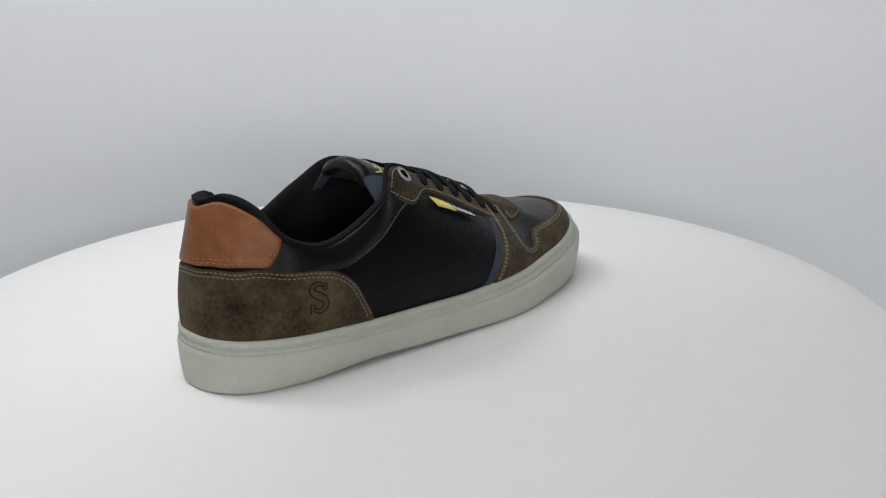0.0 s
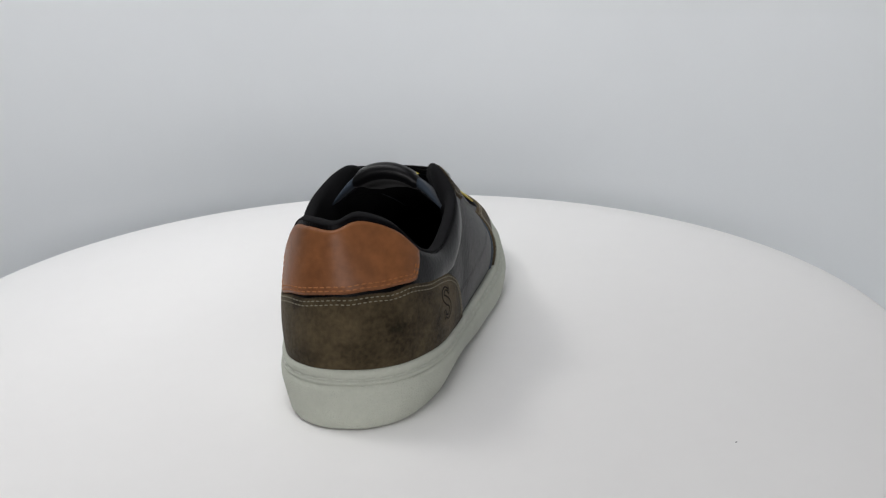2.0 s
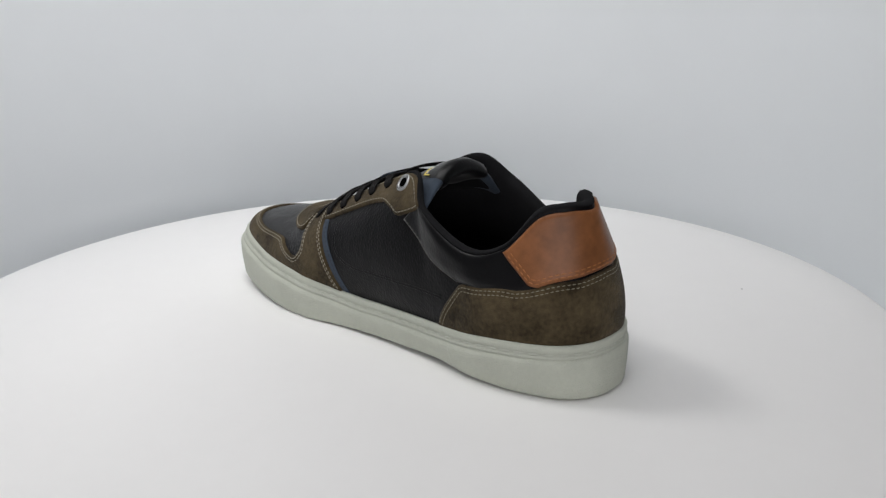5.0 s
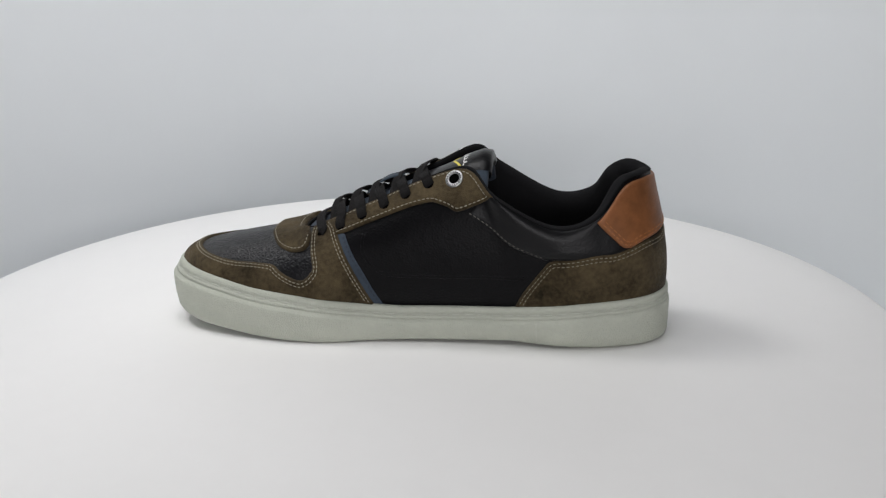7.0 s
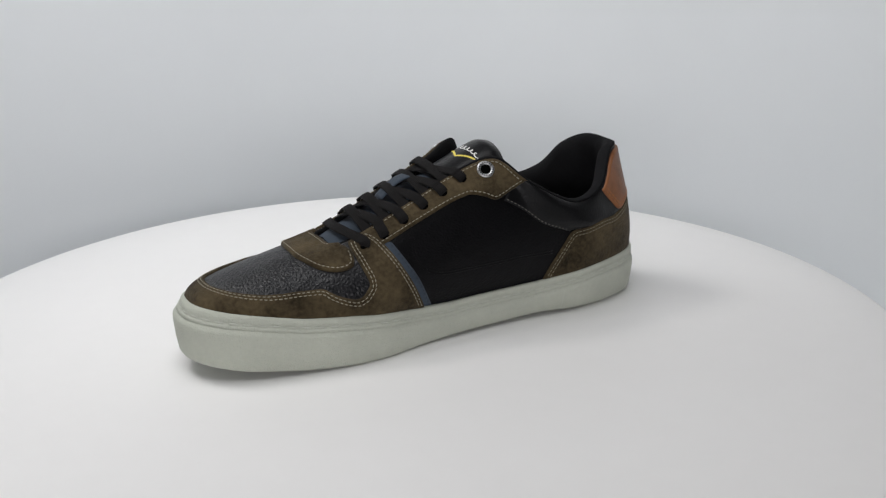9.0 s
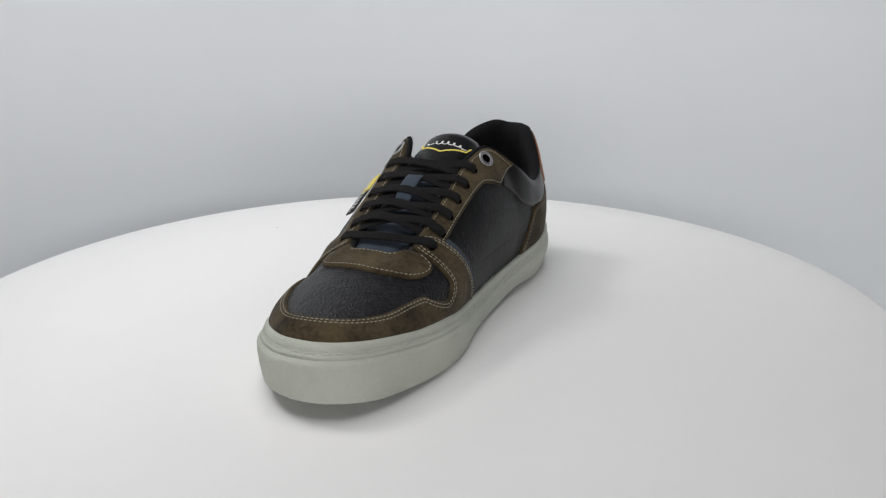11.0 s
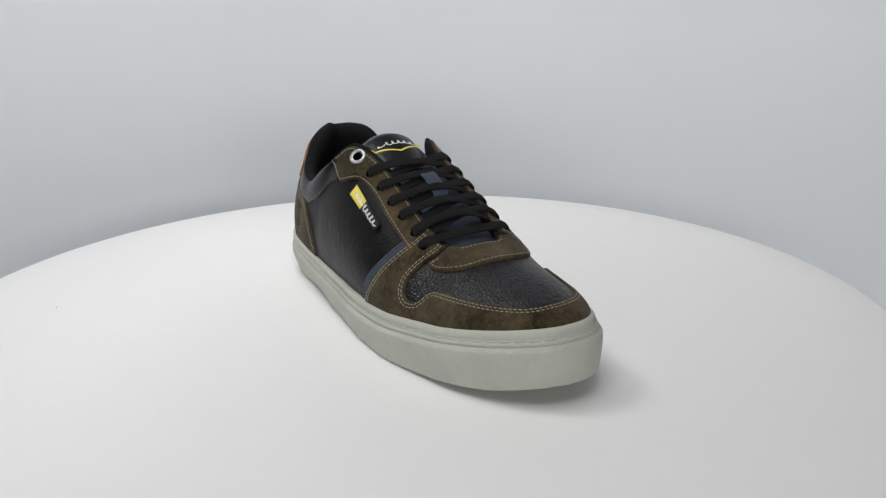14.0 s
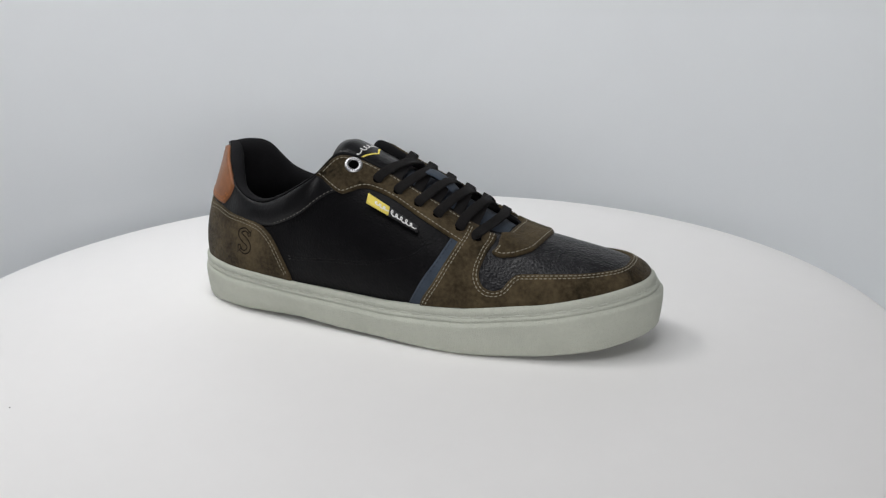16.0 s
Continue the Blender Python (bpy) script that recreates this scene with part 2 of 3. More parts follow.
def panel(name, outline, high, material, parent, label="", step=2.3, sunk=0.8, low=0.0, puff=0.0):
    """A sewn-on piece of leather: an outline of (station, height) pairs, filled, raised off the upper and turned down at the edge."""
    from mathutils import geometry
    q = np.asarray(outline, float) * (KU, KV)
    # even spacing along the edge
    seg = np.linalg.norm(np.roll(q, -1, 0) - q, axis=1)
    edge = []
    for a, b, s in zip(q, np.roll(q, -1, 0), seg):
        for f in np.linspace(0, 1, max(1, int(round(s / 1.6))), endpoint=False):
            edge.append(a + (b - a) * f)
    edge = np.array(edge)
    keep = np.linalg.norm(np.roll(edge, 1, 0) - edge, axis=1) > 0.05
    edge = edge[keep]
    area = 0.5 * np.sum(edge[:, 0] * np.roll(edge[:, 1], -1) - np.roll(edge[:, 0], -1) * edge[:, 1])
    if area < 0:
        edge = edge[::-1]
    a0, a1 = edge, np.roll(edge, -1, 0)

    def depth(p):
        d = a1 - a0
        t = np.clip(np.sum((p[:, None] - a0) * d, -1) / np.sum(d * d, -1), 0, 1)
        return np.sqrt(np.min(np.sum((p[:, None] - (a0 + t[..., None] * d)) ** 2, -1), 1))

    def inside(p):
        y0, y1 = a0[:, 1], a1[:, 1]
        hit = (y0 > p[:, 1:2]) != (y1 > p[:, 1:2])
        xs = a0[:, 0] + (p[:, 1:2] - y0) / np.where(y1 == y0, 1e-9, y1 - y0) * (a1[:, 0] - a0[:, 0])
        return np.sum(hit & (p[:, 0:1] < xs), 1) % 2 == 1

    lo, hi = edge.min(0), edge.max(0)
    gx, gy = np.meshgrid(np.arange(lo[0], hi[0], step), np.arange(lo[1], hi[1], step * 0.87))
    gx = gx + (np.arange(gx.shape[0]) % 2)[:, None] * step / 2
    g = np.stack([gx.ravel(), gy.ravel()], 1)
    g = g[inside(g)]
    g = g[depth(g) > 1.5]
    tan = np.roll(edge, -1, 0) - np.roll(edge, 1, 0)
    tan /= np.maximum(np.linalg.norm(tan, axis=1, keepdims=True), 1e-9)
    inner = edge + np.stack([-tan[:, 1], tan[:, 0]], 1) * 0.75
    inner = inner[inside(inner)]
    inner = inner[depth(inner) > 0.6]
    pts = np.vstack([edge, inner, g])
    ne = len(edge)
    got = geometry.delaunay_2d_cdt([Vector(p) for p in pts], [], [list(range(ne))], 1, 1e-5)
    verts2, tris = np.array([tuple(v) for v in got[0]]), [tuple(f) for f in got[2]]
    dep = depth(verts2)
    fall = np.clip(dep / 0.8, 0, 1)
    h = low + (high - low) * (0.45 + 0.55 * np.sqrt(1 - (1 - fall) ** 2))
    swell = np.clip(dep / 9.0, 0, 1)
    fade = np.clip((11.0 - verts2[:, 0] / KU) / 0.9, 0, 1) + np.clip((verts2[:, 0] / KU - 16.75) / 0.9, 0, 1)
    fade = fade * np.clip((np.abs(verts2[:, 0] / KU - 14.0) - 5.5) / -0.9, 0, 1)
    h = h + puff * swell * (2 - swell) * fade
    p, _, _, n = frame_at(verts2[:, 0] / KU, verts2[:, 1] / KV)
    top = p + n * h[:, None]
    count = {}
    for t in tris:
        for i in range(3):
            k = (t[i], t[(i + 1) % 3])
            count[k] = count.get(k, 0) + 1
    rim = [k for k in count if (k[1], k[0]) not in count]
    idx = {}
    verts = list(top)
    for k in rim:
        for i in k:
            if i not in idx:
                idx[i] = len(verts)
                verts.append(p[i] - n[i] * sunk)
    faces = tris + [(b, a, idx[a], idx[b]) for a, b in rim]
    return part(name, np.array(verts) * MM, faces, material, parent, label)


def inset_path(path, off):
    """A run of (station, height) pairs moved sideways by off mm on the upper (to the left of its way)."""
    path = np.asarray(path, float)
    p, du, dv, n = frame_at(path[:, 0], path[:, 1])
    t = np.gradient(p, axis=0)
    t /= np.maximum(np.linalg.norm(t, axis=1, keepdims=True), 1e-9)
    side = np.cross(n, t) * off
    out = []
    for i in range(len(path)):
        m = np.stack([du[i], dv[i]], 1)
        out.append(path[i] + np.linalg.lstsq(m, side[i], rcond=None)[0])
    return np.array(out)


def stitches(path, high, material, parent, length=1.85, gap=0.75, thick=0.27, name="stitching", label=""):
    """Single stitches, one small rounded bar each, along a run on the upper."""
    fine = smooth_path(path, 8)
    p, _, _, n = frame_at(fine[:, 0], fine[:, 1])
    p = p + n * high
    return bars_along(p, n, material, parent, length, gap, thick, name, label)


def bars_along(p, n, material, parent, length, gap, thick, name, label=""):
    s = np.concatenate([[0], np.cumsum(np.linalg.norm(np.diff(p, axis=0), axis=1))])
    verts, faces = [], []
    at = gap
    while at + length < s[-1]:
        a = np.array([np.interp(at, s, p[:, i]) for i in range(3)])
        b = np.array([np.interp(at + length, s, p[:, i]) for i in range(3)])
        m = np.array([np.interp(at + length / 2, s, n[:, i]) for i in range(3)])
        t = (b - a) / max(np.linalg.norm(b - a), 1e-9)
        w = np.cross(m, t)
        k = len(verts)
        for f, g in ((0.0, 0.35), (0.25, 1.0), (0.75, 1.0), (1.0, 0.35)):
            c = a + (b - a) * f
            for x, y in ((-1, -0.3), (-0.6, 0.75), (0.6, 0.75), (1, -0.3)):
                verts.append(c + w * x * thick * g + m * y * thick * g - m * (0.25 * thick if g < 1 else 0))
        for i in range(3):
            for j in range(3):
                faces.append((k + i * 4 + j, k + i * 4 + j + 1, k + i * 4 + j + 5, k + i * 4 + j + 4))
        faces += [(k + 3, k + 2, k + 1, k), (k + 12, k + 13, k + 14, k + 15)]
        at += length + gap
    return part(name, np.array(verts) * MM, faces, material, parent, label)


def strap(name, path, normals, width, thick, material, parent, label=""):
    """A flat ribbon with rounded edges along a run of points, mm."""
    p, n = np.asarray(path, float), np.asarray(normals, float)
    t = np.gradient(p, axis=0)
    t /= np.linalg.norm(t, axis=1, keepdims=True)
    w = np.cross(n, t)
    w /= np.linalg.norm(w, axis=1, keepdims=True)
    m = np.cross(t, w)
    width = np.broadcast_to(np.asarray(width, float), len(p))
    sec = [(-1, 0), (-0.93, 0.8), (-0.55, 1), (0, 1.08), (0.55, 1), (0.93, 0.8), (1, 0), (0.93, -0.8), (0, -1), (-0.93, -0.8)]
    verts = [p[i] + w[i] * a * width[i] / 2 + m[i] * b * thick / 2 for i in range(len(p)) for a, b in sec]
    faces = grid_faces(len(p), len(sec), True) + [tuple(range(len(sec)))[::-1], tuple(len(verts) - len(sec) + i for i in range(len(sec)))]
    return part(name, np.array(verts) * MM, faces, material, parent, label)


# ---- panel edges: (station, height) along the upper, outer side with stations from 14 to 28 ----
WINDOW = [(-3.80, .96), (-4.35, .74), (-4.65, .50), (-4.66, .35), (-4.50, .26), (-4.23, .28), (-3.98, .41), (-3.61, .49), (-2.83, .45), (-1.90, .37), (-0.97, .31),
          (0.0, .315), (0.93, .325), (1.82, .33), (2.60, .36), (3.21, .42), (3.78, .43), (4.05, .36), (4.29, .29), (4.63, .23), (4.83, .32), (4.86, .42), (4.55, .70), (4.10, .96)]
WING_IN = [(4.68, .98), (5.06, .85), (5.35, .66), (5.55, .51), (5.78, .33), (5.96, .18), (6.16, -.02)]
WING_OUT = [(-4.90, .96), (-5.10, .77), (-5.22, .67), (-5.44, .46), (-5.66, .25), (-5.90, .08), (-6.00, -.02)]
BLUE_IN = [(5.42, .72), (5.75, .47), (6.03, .27), (6.34, -.02)]
BLUE_OUT = [(-5.34, .72), (-5.63, .45), (-5.90, .25), (-6.26, -.02)]
STAY_IN = [(5.10, .73), (6.02, .755), (6.71, .76), (7.15, .76), (7.33, .75), (7.64, .70), (7.90, .67), (8.33, .765), (8.70, .905), (8.86, .985)]
STAY_OUT = [(22.98, .70), (21.97, .76), (21.40, .795), (20.90, .795), (20.64, .77), (20.38, .715), (20.13, .69), (19.76, .775), (19.24, .975)]
COUNTER = [(9.06, -.02), (9.14, .08), (9.28, .20), (9.54, .40), (9.72, .51), (10.0, .575), (10.7, .595), (11.45, .49), (12.6, .465), (13.4, .49), (13.9, .505), (14.6, .49), (15.3, .495), (15.8, .52),
           (16.5, .62), (17.2, .71), (17.55, .725), (17.85, .69), (18.06, .615), (18.36, .44), (18.64, .21), (18.78, .08), (18.82, -.02)]
TAB = [(11.04, .96), (11.15, .84), (11.24, .74), (11.42, .55), (11.58, .49), (11.76, .475), (12.6, .48), (13.4, .505), (13.9, .52), (14.6, .51), (15.3, .515), (15.9, .56), (16.25, .60), (16.46, .65), (16.57, .74), (16.66, .84), (16.72, .96)]
FLAP = [(-3.75, .92), (-4.05, .80), (-4.26, .73), (-4.10, .69), (-3.61, .71), (-2.02, .80), (-1.0, .83), (0.1, .84), (1.2, .83), (2.49, .785), (3.60, .67), (4.12, .615), (4.42, .62), (4.50, .68), (4.36, .82), (4.05, .92)]
LOW_SEAM_IN = [(5.90, .66), (5.95, .50), (6.15, .36), (6.6, .27), (7.6, .24), (8.5, .25), (9.2, .26)]
LOW_SEAM_OUT = [(22.16, .58), (21.97, .45), (21.49, .34), (20.62, .26), (19.6, .235), (18.8, .235)]
SEAM_IN = [(8.05, .66), (8.60, .60), (9.08, .54), (9.62, .51)]
SEAM_OUT = [(20.02, .70), (19.35, .67), (18.82, .635), (18.28, .635)]


def build_shoe():
    root = tagged(new("sneaker"), "low black leather and olive suede sneaker with tan heel tab", "shoe")

    # sole: one ring of profiles swept round the outline
    us = np.linspace(0, 28, 336, endpoint=False)
    b, n = ring(BASE, us), ring_normal(us)
    zt, zb = ztop(b[:, 0], b[:, 1]), zbot(b[:, 0])
    rows = []
    toe = np.interp(b[:, 0], [20, 60, 90, 120, 141], [0, 1.2, 1.8, 3.0, 4.9])
    heel = np.interp(us, [0, 2, 3.2, 4.3, 5.2, 6.3, 8, 19, 21, 22, 23, 24, 25.5, 28], [0, .3, .8, 2.4, 2.8, 1.6, 0, 0, 2.2, 3.2, 3.3, 2.7, 1.6, 0])

    def row(out, z):
        rows.append(np.concatenate([b + n * np.asarray(out + heel * np.clip((zt - z) / 9.0, 0.0, 1.0)).reshape(-1, 1) * np.ones((len(b), 1)), np.broadcast_to(z, len(b)).reshape(-1, 1)], 1))
    hgt = zt - 9.0 - zb
    back = np.interp(us, [6.5, 8, 9.5, 10.5, 11.5, 12.5, 13.5, 14.5, 15.5, 16.3, 17, 18.5, 20], [0, 0.8, 3.6, 4.2, 3.2, 0.8, -0.8, -0.8, 0.6, 2.4, 4.4, 4.0, 0.8])
    row(-30, zb), row(-4, zb), row(1.6 + toe * .75 - back, zb), row(2.7 + toe * .82 - back, zb + 0.7), row(3.3 + toe * .88 - back * .8, zb + 2.2), row(3.9 + toe * .97 - back * .4, zb + hgt * 0.45), row(4.2 + toe, zb + hgt * 0.8), row(4.2 + toe * .97, zt - 9.7), row(4.1 + toe * .93, zt - 9.0)
    row(3.75 + toe * .88, zt - 8.5), row(3.5 + toe * .80, zt - 7.5), row(2.95 + toe * .78, zt - 7.3), row(2.95 + toe * .76, zt - 7.0), row(3.4 + toe * .72, zt - 6.75)
    row(3.2 + toe * .56, zt - 5.2), row(2.75 + toe * .54, zt - 5.05), row(2.65 + toe * .44, zt - 3.8), row(3.0 + toe * .36, zt - 3.4), row(3.1 + toe * .18, zt - 1.3), row(2.7 + toe * .08, zt - 0.45), row(1.7, zt + 0.15), row(0.2, zt), row(-3, zt - 1.5)
    sole = part("sole", np.concatenate(rows) * MM, grid_faces(len(rows), len(us), True), RUBBER, root, "pale grey-green rubber cupsole with toe spring")
    v = np.concatenate([rows[0], [[0, 4, 6.0]]])
    part("outsole", v * MM, [(len(us), (i + 1) % len(us), i) for i in range(len(us))], TREAD, sole, "grey rubber tread")
    pn = np.concatenate([n, np.zeros((len(n), 1))], 1)
    lift = rows[15] * 0.5 + rows[16] * 0.5 + pn * 0.30
    bars_along(np.vstack([lift, lift[:1]]), np.vstack([pn, pn[:1]]), RUBBER_LINE, sole, 5.6, 2.0, 0.42, "sidewall_stitch", "moulded sidewall stitch line")

    at = int(np.argmin(np.abs(b[:, 0] + 78) + 200 * (b[:, 1] < 0)))
    seam = np.array([rows[k][at] for k in (3, 4, 5, 6, 7, 8)])
    strap("mould_seam", seam - pn[at] * 0.15, np.tile(pn[at], (6, 1)), 0.7, 0.5, RUBBER_LINE, sole, "fine vertical mould seam")

    # upper: leather shell from sole to opening
    uu, vv = np.linspace(0, 28, 392, endpoint=False), np.linspace(-0.06, 1.0, 40)
    pts = upper(uu[None, :] + 0 * vv[:, None], vv[:, None] + 0 * uu[None, :])
    part("upper", pts.reshape(-1, 3) * MM, grid_faces(40, 392, True), QUARTER, root, "milled black leather quarters")

    # lining: padded collar, inner wall and insole
    p3 = ring(RIM, uu)
    mid = np.stack([np.clip(p3[:, 0], -95, 60), np.full(len(uu), 5.5)], 1)
    inn = mid - p3[:, :2]
    inn /= np.maximum(np.linalg.norm(inn, axis=1, keepdims=True), 1e-6)
    fat = np.interp(uu, [0, 7.6, 9.2, 11, 14, 17, 18.8, 20.4, 28], [1.4, 2.2, 5.5, 7, 7.5, 7, 5.5, 2.2, 1.4])
    base = ring(BASE, uu) - ring_normal(uu) * 7
    lip = np.interp(uu, [4.2, 5, 8.3, 8.9, 19.2, 19.8, 23, 23.8], [0, 0.3, 0.9, 0, 0, 1.1, 0.4, 0])
    rows = [p3 - np.array([0, 0, 0.3])]
    for k, up in ((-0.07, 0.05), (0.16, 0.16), (0.45, 0.2), (0.8, 0.08), (1.0, -0.25), (1.08, -0.9)):
        rows.append(np.concatenate([p3[:, :2] + inn * (fat * k)[:, None], (p3[:, 2] + fat * up + lip * (k < 1))[:, None]], 1))
    last = rows[-1]
    for f in (0.15, 0.35, 0.6, 0.85, 1.0):
        xy = last[:, :2] * (1 - f) + base * f
        rows.append(np.concatenate([xy, (last[:, 2] * (1 - f) + 25 * f)[:, None]], 1))
    part("collar_lining", np.concatenate(rows) * MM, grid_faces(len(rows), len(uu), True), LINING, root, "black padded textile collar lining")
    ins = np.concatenate([rows[-1] + [0, 0, 0.5], [[0, 4, 26.0]]])
    part("insole", ins * MM, [(i, (i + 1) % len(uu), len(uu)) for i in range(len(uu))], INSOLE, root)

    # sewn-on pieces
    edge = [(u, .14) for u in np.linspace(5.0, -5.0, 40)] + [(-5.0, .6), (-4.5, .97)] + [(u, .985) for u in np.linspace(-4.2, 4.2, 30)] + [(4.5, .97), (5.0, .6)]
    panel("vamp", edge, 0.3, PEBBLE, root, "black tumbled leather vamp", sunk=0.3)
    w, wi, wo = smooth_path(WINDOW), smooth_path(WING_IN), smooth_path(WING_OUT)
    low = np.stack([np.linspace(6.12, -6.04, 60), np.full(60, -0.03)], 1)
    guard = panel("toe_guard", np.vstack([wi, low[1:-1], wo[::-1], w]), 2.1, SUEDE, root, "olive-brown suede toe guard with side wings")
    for off in (1.6, 3.3):
        stitches(inset_path(w, -off)[::3], 2.15, THREAD, guard)
        stitches(inset_path(wi, -off)[1::3], 2.15, THREAD, guard)
        stitches(inset_path(wo, off)[1::3], 2.15, THREAD, guard)

    # quarter trims of blue nubuck
    for front, back, sign in ((WING_IN, BLUE_IN, 1), (WING_OUT, BLUE_OUT, -1)):
        f, k = smooth_path(front)[6:] - (0.12 * sign, 0), smooth_path(back)
        trim = panel("quarter_trim", np.vstack([f, k[::-1]]), 0.75, BLUE, root, "narrow blue-grey nubuck trim strip")
        stitches(inset_path(k, 1.3 * -sign)[::3], 0.8, THREAD_BLACK, trim, 1.8, 1.2, 0.35)

    # black collar panels between seam, eyestay and heel
    for seam, ends in ((SEAM_IN, [(9.72, .54), (9.98, .57), (10.8, .55), (11.8, .45), (11.8, .96), (11.0, .985), (10, .985), (9.2, .985), (8.75, .985), (8.4, .84)]),
                       (SEAM_OUT, [(18.05, .66), (17.7, .69), (17.3, .65), (16.3, .55), (16.3, .96), (17.0, .985), (18.0, .985), (18.8, .985), (19.3, .985), (19.6, .84)])):
        s = smooth_path(seam)
        cp = panel("collar_panel", np.vstack([s, ends]), 0.7, SMOOTH, root, "smooth black leather collar panel", puff=1.7)
        stitches(inset_path(s, 1.0 if seam is SEAM_IN else -1.0)[::3], 1.12, THREAD_DARK, cp, 1.7, 1.0, 0.32)

    # low seams on the quarters
    for seam in (LOW_SEAM_IN, LOW_SEAM_OUT):
        run = smooth_path(seam, 8)
        for k, off in enumerate((-0.8, 0.8)):
            p, _, _, n = frame_at(*inset_path(run, off).T)
            strap("piped_seam", p - n * 0.12, n, 0.8, 0.44, QUARTER, root)

    c = smooth_path(COUNTER)
    low = np.stack([np.linspace(18.80, 9.12, 50), np.full(50, -0.03)], 1)
    counter = panel("heel_counter", np.vstack([c, low[1:-1]]), 1.4, SUEDE, root, "olive-brown suede heel counter")
    for off in (1.6, 3.6):
        stitches(inset_path(c, -off)[4:-4:3], 1.45, THREAD_OLIVE, counter, 1.8, 0.8, 0.27)
    tb = smooth_path(TAB)
    low = np.stack([np.linspace(16.74, 11.10, 40), np.full(40, 0.965)], 1)
    tab = panel("heel_tab", np.vstack([tb, low[1:-1]]), 1.9, TAN, root, "tan pull-up leather heel tab", low=0.2)
    stitches(inset_path(tb, 1.7)[2:-2:3], 1.95, THREAD_TAN, tab, 2.4, 0.9, 0.33)
    stitches(inset_path(tb, 3.5)[2:-2:3], 1.95, THREAD_TAN, tab, 2.4, 0.9, 0.33)

    fl = smooth_path(FLAP)
    rim = np.stack([np.linspace(3.6, -3.4, 40), np.full(40, 0.992)], 1)
    flap = panel("throat_flap", np.vstack([fl, rim]), 2.3, SUEDE, root, "olive-brown suede flap in front of the laces", low=0.3)
    stitches(inset_path(fl, 1.7)[4:-4:3], 2.35, THREAD, flap)
    top = np.stack([np.linspace(3.0, -2.8, 24), np.full(24, 0.985)], 1)
    stitches(inset_path(top, 1.6), 2.35, THREAD, flap)

    # eyestays with lace holes, ringed top eyelets
    stays = []
    for line, ends in ((STAY_IN, (4.35, 8.90)), (STAY_OUT, (23.75, 19.22))):
        s = smooth_path(line)
        rim = np.stack([np.linspace(ends[1], ends[0], 40), np.full(40, 0.992)], 1)
        first = [(ends[0], .94), (line[0][0] - (0.45 if line is STAY_IN else -0.45), .72)]
        stay = panel("eyestay", np.vstack([s, rim, first]), 1.7, SUEDE, root, "olive-brown suede lace stay")
        sign = 1 if line is STAY_IN else -1
        stitches(inset_path(s, 1.7 * sign)[::3], 1.75, THREAD, stay)
        top = np.stack([np.linspace(ends[1] - 0.15 * sign, ends[0] + 0.5 * sign, 24), np.full(24, 0.985)], 1)
        stitches(inset_path(top, 1.6 * sign), 1.75, THREAD, stay)
        stays.append(stay)
    for u, v in ((7.71, .90), (20.37, .915)):
        p, du, dv, n = (x[0] for x in frame_at(np.array([u]), np.array([v])))
        t = du / np.linalg.norm(du)
        w = np.cross(n, t)
        pr = [(3.0, 0.6), (3.0, 1.8), (3.5, 2.1), (4.4, 2.15), (5.0, 2.0), (5.2, 1.7), (5.2, 1.0)]
        ang = np.linspace(0, 2 * math.pi, 36, endpoint=False)
        verts = [p + (t * math.cos(a) + w * math.sin(a)) * r + n * h for r, h in pr for a in ang]
        eye = part("eyelet", np.array(verts) * MM, grid_faces(len(pr), 36, True), METAL, root, "nickel ring eyelet with dark stamped marks")
        verts = [p + (t * math.cos(a) + w * math.sin(a)) * 3.05 + n * 1.76 for a in ang] + [p + n * 1.74]
        part("eyelet_hole", np.array(verts) * MM, [(i, (i + 1) % 36, 36) for i in range(36)], BLACK, eye)
        for k in range(18):
            a = 2 * math.pi * k / 18
            d, e = t * math.cos(a) + w * math.sin(a), -t * math.sin(a) + w * math.cos(a)
            verts = [p + d * r + e * x + n * h for r, h in ((3.6, 2.16), (4.5, 2.2)) for x in (-0.28, 0.28)]
            part("stamped_mark", np.array(verts) * MM, [(0, 1, 3, 2)], BLACK, eye)

    # tongue: padded, blue-grey with a black top pad
    def tongue_at(s, w, lift=0.0):
        xs = np.interp(s, [0, .25, .5, .7, .82, .92, 1.0], [78, 42, 12, -12, -26, -36.5, -44.5])
        zs = np.interp(s, [0, .25, .5, .7, .82, .92, 1.0], [51, 68.5, 82, 91, 96.8, 102.3, 104.8])
        hw = np.interp(s, [0, .3, .7, 1.0], [15, 18, 24, 31])
        drop = np.interp(s, [0, .5, .8, 1.0], [3, 6, 12, 23])
        return np.stack([xs, 6 + w * hw, zs - drop * np.abs(w) ** 2.2 + lift], -1)
    S, Wd = np.linspace(0, 1, 40), np.linspace(-1, 1, 25)
    ss = np.repeat(S[:, None], 25, 1)
    ww = np.repeat(Wd[None], 40, 0)
    kern = np.array([1, 2, 3, 2, 1]) / 9.0

    def soft(a):
        pad = np.concatenate([np.repeat(a[:1], 2, 0), a, np.repeat(a[-1:], 2, 0)])
        return sum(k * pad[i:i + len(a)] for i, k in enumerate(kern))
    topside = soft(tongue_at(ss, ww))
    fatness = np.interp(S, [0, .6, .85, 1], [2.5, 4, 7, 7])[:, None] * (1 - 0.6 * Wd[None] ** 4)
    under = topside - np.stack([np.zeros_like(fatness), np.zeros_like(fatness), fatness], -1)
    roll = [topside[-1] + (under[-1] - topside[-1]) * f + np.array([-4.0, 0, 0.8]) * g for f, g in ((0.18, 0.8), (0.5, 1.1), (0.82, 0.8))]
    cut = 26
